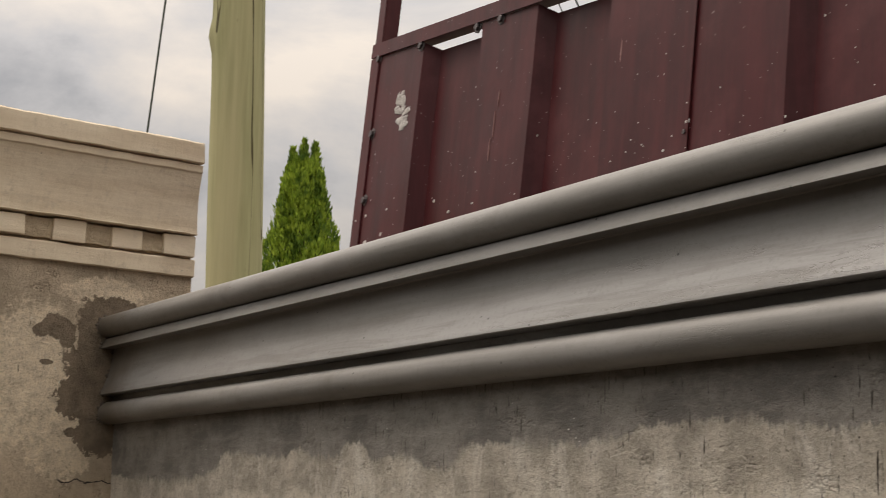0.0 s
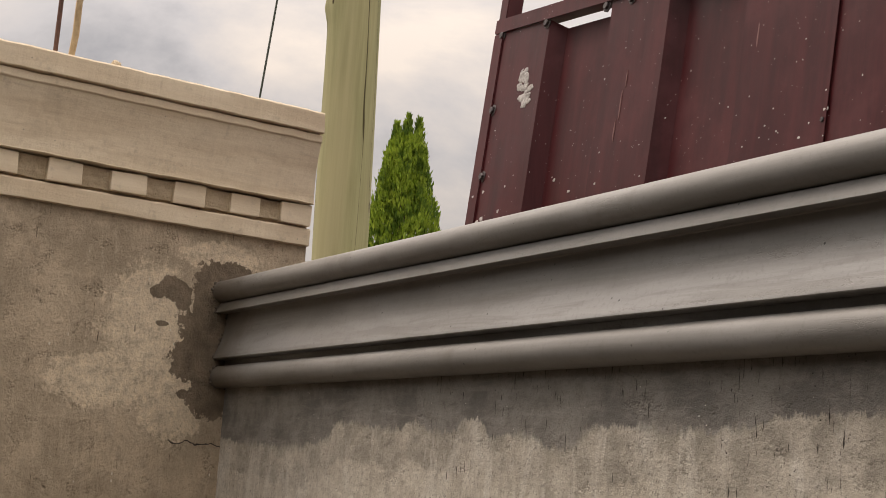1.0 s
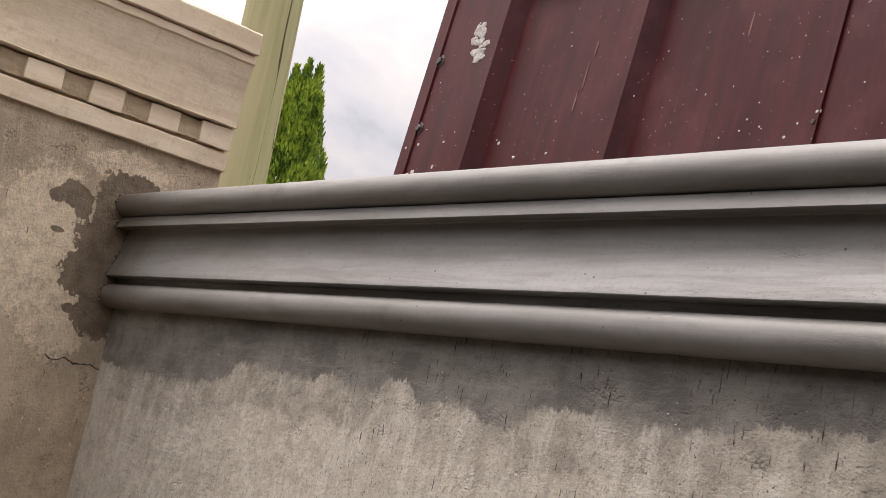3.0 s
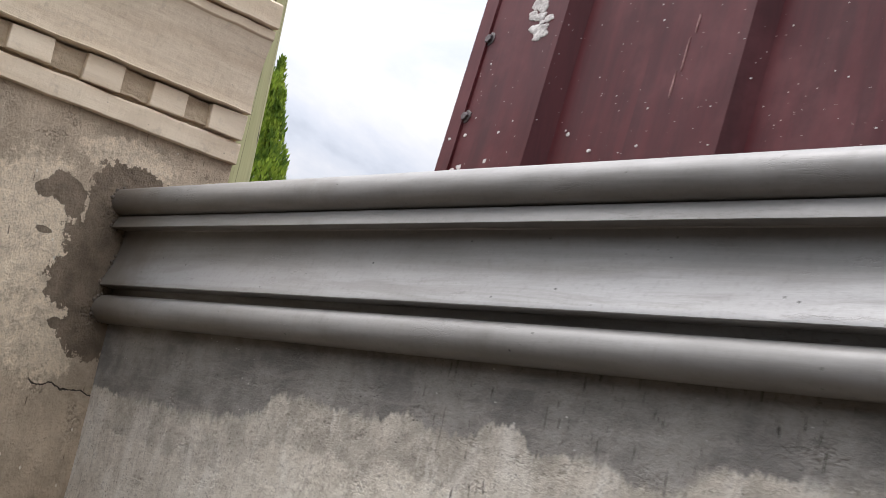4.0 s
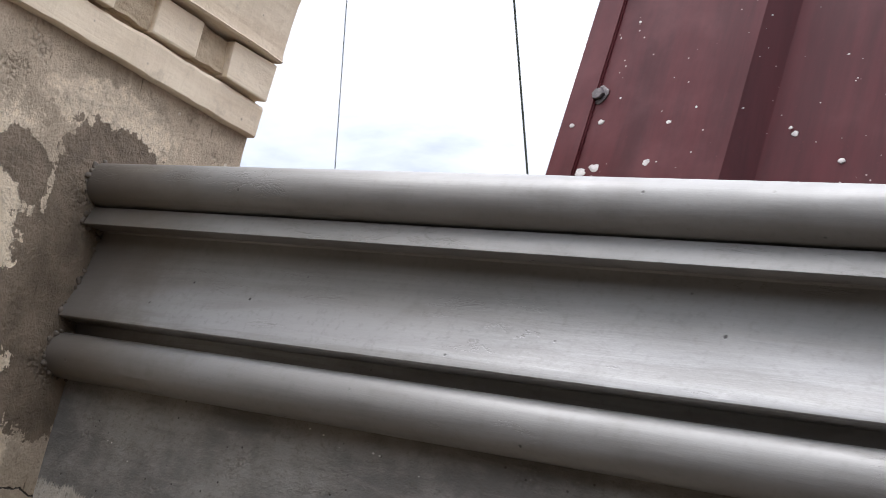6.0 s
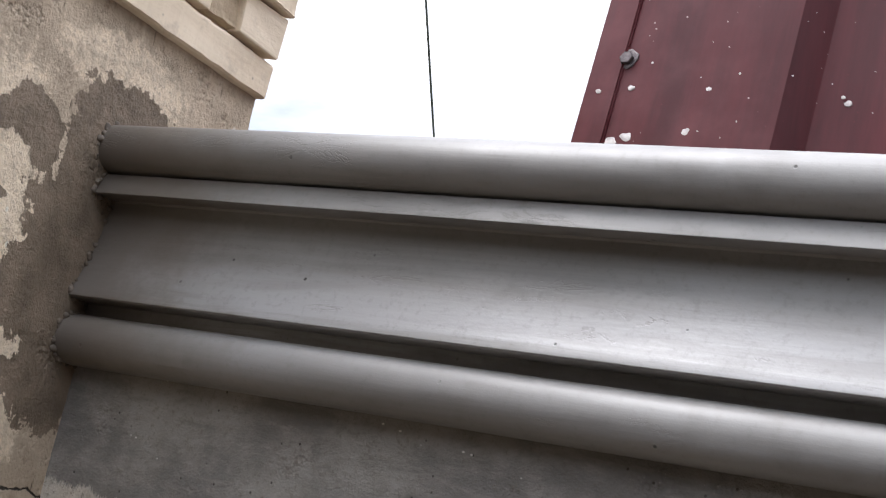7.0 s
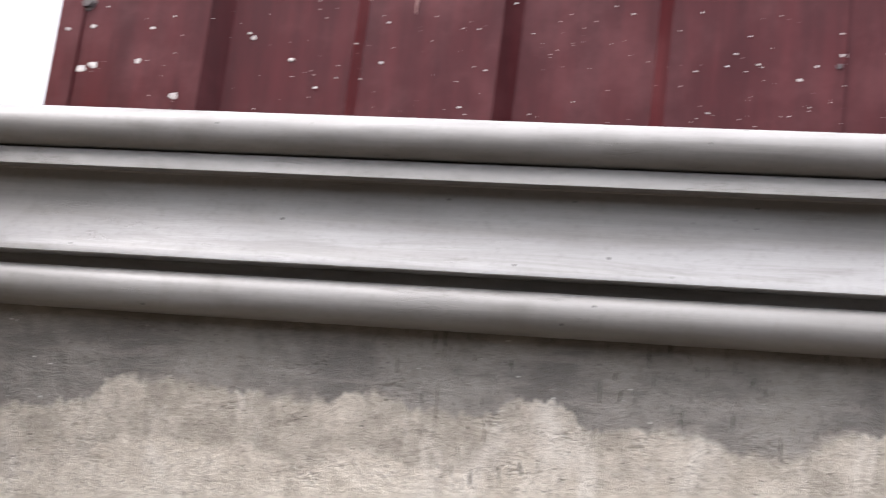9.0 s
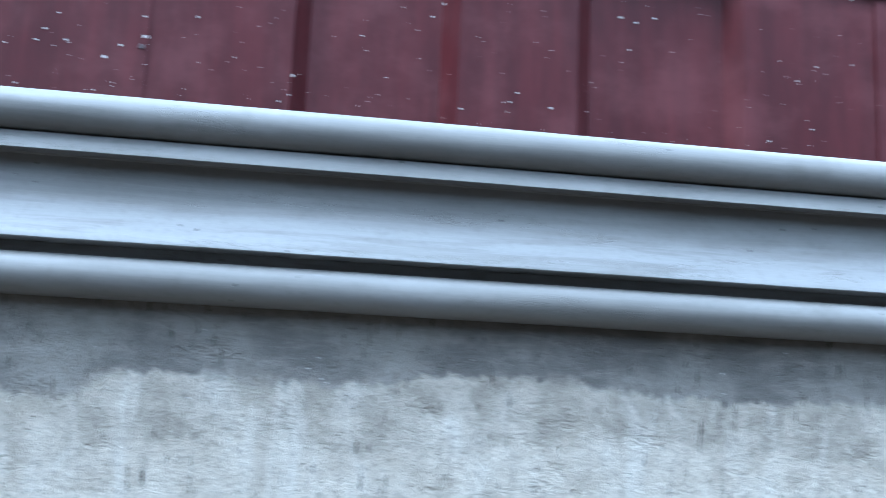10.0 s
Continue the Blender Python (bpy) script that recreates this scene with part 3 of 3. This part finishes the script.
part("mortar_joint", mortar_joint(), WETMUD, pier, "ragged dark mortar along the moulding's end", smooth=True)


def bar(name, foot, top, r, material, label, category, crook=0.0, sides=8):
    n = 9
    pts = [Vector(foot).lerp(Vector(top), i / n) + Vector((noise.noise(Vector((i * 0.7, r * 99, 0))), noise.noise(Vector((i * 0.7, 3, r * 77))), 0)) * crook for i in range(n + 1)]
    ob = mesh_object(name, tube(pts, [r * (1 + 0.12 * noise.noise(Vector((i * 1.3, r * 50, 2)))) for i in range(n + 1)], sides), material, True)
    return tagged(ob, label, category)


bar("rebar", (0.020, -0.440, 2.578), (0.024, -0.436, 3.20), 0.0050, RUST, "rusty reinforcing bar standing up from the pier", "rebar")
bar("timber_stick", (0.020, -0.408, 2.578), (0.040, -0.385, 3.20), 0.0072, STICK, "split pale timber stick standing on the pier top", "stick", 0.006, 6)
bm = bmesh.new()
bmesh.ops.create_icosphere(bm, subdivisions=2, radius=0.011)
for v in bm.verts:
    v.co = v.co * (1 + 0.6 * noise.noise(v.co * 90)) + Vector((0.060, -0.322, 2.590))
tagged(mesh_object("mortar_lump", bm, GAPS, True), "small dried mortar lump on the pier cap", "lump")

# ---- the leaning red sheet-metal panel behind the wall ----
panel = tagged(new("sheet_metal_panel"), "leaning brick-red painted folded sheet-metal panel on a steel frame", "metal panel")


def lean(s, depth, z):
    """A point of the panel: s along it, depth behind its front, z up."""
    h = z - 2.28
    return Vector((s + 0.030 * h, 0.450 - 0.045 * (s - 0.23) + 0.085 * h + depth, z))


def rail_bottom(s):
    return 2.785 - 0.105 * (s - 0.25)


def folded_sheet(line, low=0.25, lap=0.0, dents=0.002):
    """Sheet steel folded along upright lines: line is (s, depth) pairs."""
    fine = []
    for (s0, d0), (s1, d1) in zip(line, line[1:]):
        k = max(1, int((s1 - s0) / 0.03))
        fine += [(s0 + (s1 - s0) * i / k, d0 + (d1 - d0) * i / k) for i in range(k)]
    fine.append(line[-1])
    bm = bmesh.new()
    skins = []
    for back in (0.0, 0.0012):
        cols = []
        for s, d in fine:
            top = rail_bottom(s) - 0.001 - (0.016 if d > 0.012 else 0.0)
            col = []
            for z in [low, 1.2, 1.8, 2.1] + [2.1 + (top - 2.1) * i / 14 for i in range(1, 15)]:
                w = noise.noise(Vector((s * 4, z * 3, 9))) * dents + noise.noise(Vector((s * 11, z * 7, 4))) * dents * 0.4
                col.append(bm.verts.new(lean(s, d + back + lap + w, z)))
            cols.append(col)
        skins.append(cols)
    for cols in skins:
        for c0, c1 in zip(cols, cols[1:]):
            for i in range(len(c0) - 1):
                bm.faces.new((c0[i], c0[i + 1], c1[i + 1], c1[i]))
    f, b = skins
    for i in range(len(f[0]) - 1):
        bm.faces.new((f[0][i], f[0][i + 1], b[0][i + 1], b[0][i]))
        bm.faces.new((f[-1][i], f[-1][i + 1], b[-1][i + 1], b[-1][i]))
    for c in range(len(f) - 1):
        bm.faces.new((f[c][-1], f[c + 1][-1], b[c + 1][-1], b[c][-1]))
        bm.faces.new((f[c][0], f[c + 1][0], b[c + 1][0], b[c][0]))
    return bm


D = 0.032
sheet_a = [(0.262, 0), (0.472, 0), (0.499, D), (0.693, D), (0.719, 0), (0.920, 0), (0.944, D), (1.139, D), (1.160, 0), (1.396, 0)]
sheet_b = [(1.390, 0), (1.606, 0), (1.634, D), (1.834, D), (1.856, 0), (2.040, 0), (2.068, D), (2.285, D), (2.308, 0), (2.535, 0)]
sheet_c = [(s + (1.136 if i == 0 else 1.154), d) for i, (s, d) in enumerate(sheet_b)]
sheet_d = [(s + (2.290 if i == 0 else 2.308), d) for i, (s, d) in enumerate(sheet_b)]
for line, lap in ((sheet_a, 0.0), (sheet_b, 0.0045), (sheet_c, 0.0), (sheet_d, 0.0045)):
    part("folded_sheet", folded_sheet(line, lap=lap), RED, panel)


def framed(s0, s1, d0, d1, zs, foot=0.0):
    """A straight bar of the frame between two s and two depths."""
    bm = bmesh.new()
    rings = [[bm.verts.new(lean(s, d, z(s) if callable(z) else z)) for s, d in ((s0, d0), (s1, d0), (s1, d1), (s0, d1))] for z in zs]
    for r0, r1 in zip(rings, rings[1:]):
        for i in range(4):
            bm.faces.new((r0[i], r0[(i + 1) % 4], r1[(i + 1) % 4], r1[i]))
    bm.faces.new(rings[0])
    bm.faces.new(rings[-1])
    bmesh.ops.bevel(bm, geom=bm.edges[:], offset=0.002, segments=2, affect="EDGES")
    return bm


part("edge_stile", framed(0.226, 0.268, -0.004, 0.034, (0.0, 1.0, 2.0, 2.786)), RED, panel, "red angle-iron edge of the frame")
part("post", framed(0.188, 0.224, 0.020, 0.060, (2.772, 3.0, 3.3, 3.6)), RED, panel, "red square steel post rising above the panel")
part("post", framed(3.62, 3.67, 0.036, 0.086, (-0.05, 1.0, 2.0, 3.0)), RED, panel)


def rail():
    bm = bmesh.new()
    rings = []
    for s in steps(0.230, 4.8, 30):
        z = rail_bottom(s)
        rings.append([bm.verts.new(lean(s, d, z + h)) for d, h in ((-0.006, 0), (-0.006, 0.032), (0.030, 0.032), (0.030, 0))])
    for r0, r1 in zip(rings, rings[1:]):
        for i in range(4):
            bm.faces.new((r0[i], r0[(i + 1) % 4], r1[(i + 1) % 4], r1[i]))
    bm.faces.new(rings[0])
    bm.faces.new(rings[-1])
    return bm


part("top_rail", rail(), RED, panel, "red steel rail along the top of the panel")


def disc(s, z, r, deep, sides, seed=0.0, lift=0.001):
    """A short worn prism standing on the sheet: a washer, or the head of a bolt."""
    bm = bmesh.new()
    rings = []
    for d in (lift, lift - deep * 0.8, lift - deep):
        k = r * (0.86 if d == lift - deep else 1.0)
        ring = []
        for i in range(sides):
            a = 2 * math.pi * i / sides + seed
            q = k * (1 + 0.18 * noise.noise(Vector((math.cos(a) * 2 + seed, math.sin(a) * 2, s * 9))))
            ring.append(bm.verts.new(lean(s + q * math.cos(a), d, z + q * math.sin(a))))
        rings.append(ring)
    for r0, r1 in zip(rings, rings[1:]):
        for i in range(sides):
            bm.faces.new((r0[i], r0[(i + 1) % sides], r1[(i + 1) % sides], r1[i]))
    bm.faces.new(rings[-1])
    return bm


for i, (s, z) in enumerate(((0.270, 2.448), (0.270, 2.600), (0.262, 2.778), (0.462, 2.756), (0.700, 2.730), (0.790, 2.722), (1.30, 2.668), (1.388, 2.362))):
    r = 0.0082 if i < 6 else 0.0042
    bolt = part("bolt", disc(s, z, r, r * 0.95, 6, i * 0.7), STEEL, panel, "grey weathered bolt head")
    part("washer", disc(s, z, r * 1.55, r * 0.3, 14, i), STEEL, bolt)


def splat(centre, w, h, seed, thick=0.003, back=0.0):
    """An irregular crust of dried cement lying on the sheet."""
    bm = bmesh.new()
    s0, z0 = centre
    rings = []
    n = 14
    for k, (grow, lift) in enumerate(((1.0, 0.0012), (0.82, -thick), (0.35, -thick * 1.5))):
        ring = []
        for i in range(n):
            a = 2 * math.pi * i / n
            q = grow * (1 + 0.45 * noise.noise(Vector((math.cos(a) * 1.6 + seed, math.sin(a) * 1.6, seed * 3.7))))
            ring.append(bm.verts.new(lean(s0 + math.cos(a) * w * q, back + lift + noise.noise(Vector((i * 0.9, k, seed))) * thick * 0.5 * (k > 0), z0 + math.sin(a) * h * q)))
        rings.append(ring)
    for r0, r1 in zip(rings, rings[1:]):
        for i in range(n):
            bm.faces.new((r0[i], r0[(i + 1) % n], r1[(i + 1) % n], r1[i]))
    bm.faces.new(rings[-1])
    return bm


rng = random.Random(21)
for i in range(30):
    up = rng.uniform(-1, 1)
    s, z = 0.404 + rng.uniform(-0.028, 0.026) * (1 - 0.55 * abs(up)) - 0.018 * up, 2.627 + 0.044 * up
    part("cement_splash", splat((s, z), rng.uniform(0.005, 0.015), rng.uniform(0.004, 0.012), 3.3 + i * 7.1, 0.0014), CRUST, panel, "crust of dried cement thrown on the sheet")
for i, (s, z, w, back) in enumerate(((0.295, 2.348, 0.0078, 0), (0.276, 2.341, 0.0085, 0), (0.368, 2.355, 0.0060, 0), (0.285, 2.410, 0.0048, 0), (0.245, 2.404, 0.0042, -0.004), (0.383, 2.408, 0.0040, 0),
                                     (0.434, 2.301, 0.0080, 0), (0.535, 2.404, 0.0048, D), (0.600, 2.370, 0.0046, D), (0.748, 2.358, 0.0034, 0), (1.391, 2.378, 0.0060, 0), (1.389, 2.409, 0.0035, 0), (1.337, 2.342, 0.0038, 0))):
    part("cement_splash", splat((s, z), w, w * 0.8, 31.7 + i * 3.3, 0.0006, back), SPLASH, panel)


for s, z, w, h, sd in ((0.790, 2.455, 0.0022, 0.022, 2.2), (0.800, 2.505, 0.0016, 0.032, 8.2), (0.809, 2.555, 0.0018, 0.020, 4.4), (1.200, 2.545, 0.0020, 0.026, 5.1)):
    part("scratch", splat((s, z), w, h, sd, 0.0004), SCRATCH, panel, "pale scratch through the paint")


def specks():
    """Fine splashes all over the sheets."""
    r = random.Random(11)
    lines = sheet_a + sheet_b[1:]
    verts, faces = [], []

    def depth(s):
        for (s0, d0), (s1, d1) in zip(lines, lines[1:]):
            if s0 <= s <= s1:
                return d0 + (d1 - d0) * (s - s0) / max(1e-6, s1 - s0) + (0.0045 if s > 1.396 else 0.0)
        return 0.0

    for _ in range(520):
        s = r.uniform(0.275, 2.5)
        z = 2.24 + 0.44 * r.random() ** 2.2
        size = 0.0006 + 0.0016 * r.random() ** 3.5
        d = depth(s)
        a0, st = r.uniform(0, 6.28), r.uniform(0.7, 1.6)
        base = len(verts)
        for i in range(6):
            a = a0 + i * math.pi / 3
            verts.append(lean(s + math.cos(a) * size * r.uniform(0.7, 1.2) * st, d - 0.0021, z + math.sin(a) * size * r.uniform(0.7, 1.2)))
        verts.append(lean(s, d - 0.0026, z))
        for i in range(6):
            faces.append((base + i, base + (i + 1) % 6, base + 6))
    me = bpy.data.meshes.new("splash_specks")
    me.from_pydata(verts, [], faces)
    me.materials.append(SPLASH)
    ob = new("splash_specks", me)
    ob.parent = panel
    tagged(ob, "fine pale cement specks", kind="stuff")


specks()

# ---- utility pole with its stays ----
pole = tagged(new("utility_pole"), "greenish treated round timber pole with knots and splits", "pole")
POLE_TOP = Vector((-1.60, 0.955, 6.5))


def pole_shaft():
    bm = bmesh.new()
    rings = []
    for z in [-0.3] + steps(0.0, 2.2, 12) + steps(2.25, 4.0, 60) + steps(4.1, 6.5, 16):
        ring = []
        cx, cy = -1.573 - 0.010 * (z - 2.5), 0.990 - 0.018 * (z - 2.5)
        for i in range(36):
            a = 2 * math.pi * i / 36
            n = Vector((math.cos(a), math.sin(a), 0))
            r = 0.096 - 0.0022 * (z - 2.5)
            r *= 1 + 0.035 * noise.noise(Vector((n.x, n.y, z * 1.4))) + 0.008 * noise.noise(Vector((n.x * 7, n.y * 7, z * 2)))
            hump = math.exp(-((z - 3.42) / 0.045) ** 2) * max(0.0, n.dot(Vector((-0.46, -0.88, 0)))) ** 4
            ring.append(bm.verts.new((cx + n.x * (r + 0.014 * hump), cy + n.y * (r + 0.014 * hump), z)))
        rings.append(ring)
    for r0, r1 in zip(rings, rings[1:]):
        for i in range(36):
            bm.faces.new((r0[i], r0[(i + 1) % 36], r1[(i + 1) % 36], r1[i]))
    bm.faces.new(rings[-1])
    bm.faces.new(rings[0])
    return bm


part("shaft", pole_shaft(), WOOD, pole, smooth=True)
for foot in ((-2.787, 0.81, -0.05), (-19.5, 22.5, -0.05), (-2.00, 5.30, -0.05)):
    pts = []
    for i in range(25):
        p = POLE_TOP.lerp(Vector(foot), i / 24)
        p.z -= 0.04 * math.sin(math.pi * i / 24)
        pts.append(p)
    part("stay_wire", tube(pts, [0.0042] * 25, 6), CABLE, pole, "thin dark stay wire", smooth=True)

# ---- cypress beyond ----
cypress = tagged(new("cypress_tree"), "slender bright green cypress with upright feathery tips", "tree")
TX, TY, TOP = -5.13, 3.05, 4.06


def trunk():
    zs = steps(-0.1, 3.6, 14)
    return tube([(TX + 0.02 * math.sin(z * 2), TY, z) for z in zs], [0.075 * (1 - z / 4.1) + 0.008 for z in zs], 10)


part("trunk", trunk(), BARK, cypress, smooth=True)


def crown():
    """Three upright tips over a tight cone, all clothed in small flat sprays."""
    r = random.Random(3)
    side, away = Vector((0.43, 0.90, 0)), Vector((0.90, -0.43, 0))
    verts, faces = [], []

    def spray(c, out, ln, w):
        up = (Vector((0, 0, 1)) + out * r.uniform(0.05, 0.5) + Vector((r.gauss(0, 0.14), r.gauss(0, 0.14), 0))).normalized()
        wid = up.cross(Vector((r.gauss(0, 1), r.gauss(0, 1), 0.2))).normalized()
        base = len(verts)
        verts.extend((c, c + up * ln * 0.45 + wid * w, c + up * ln, c + up * ln * 0.5 - wid * w))
        faces.append((base, base + 1, base + 2, base + 3))

    for lx, ly, drop, wide in ((-0.070, 0.0, 0.05, 0.050), (0.0, 0.02, 0.0, 0.058), (0.072, -0.01, 0.01, 0.050), (-0.10, 0.05, 0.20, 0.06), (0.115, 0.05, 0.22, 0.06), (-0.04, -0.08, 0.17, 0.06), (0.05, -0.09, 0.14, 0.06)):
        for _ in range(1500):
            d = r.random() * 0.5
            a = r.uniform(0, 2 * math.pi)
            out = Vector((math.cos(a), math.sin(a), 0))
            c = Vector((TX, TY, TOP - drop - d)) + side * lx + away * ly + out * min(wide, 0.005 + 0.24 * d) * (0.2 + 0.9 * r.random())
            spray(c, out, r.uniform(0.020, 0.050), r.uniform(0.004, 0.009))
    for _ in range(30000):
        d = 0.14 + 1.86 * r.random() ** 1.2
        a = r.uniform(0, 2 * math.pi)
        out = Vector((math.cos(a), math.sin(a), 0))
        wide = 0.40 * min(d, 0.30) + 0.20 * max(0.0, d - 0.30)
        lump = noise.noise(Vector((out.x * 2.6, out.y * 2.6, d * 3.5))) + 0.6 * noise.noise(Vector((out.x * 7, out.y * 7, d * 6 + 4)))
        rad = wide * (1.0 + 0.45 * lump) * (1 - 0.55 * r.random() ** 2.2)
        spray(Vector((TX, TY, TOP - d)) + out * rad, out, r.uniform(0.022, 0.055), r.uniform(0.004, 0.010))
    me = bpy.data.meshes.new("crown")
    me.from_pydata(verts, [], faces)
    me.materials.append(LEAF)
    ob = new("crown", me)
    ob.parent = cypress
    return tagged(ob, "dense feathery upright green sprays", kind="stuff")


crown()
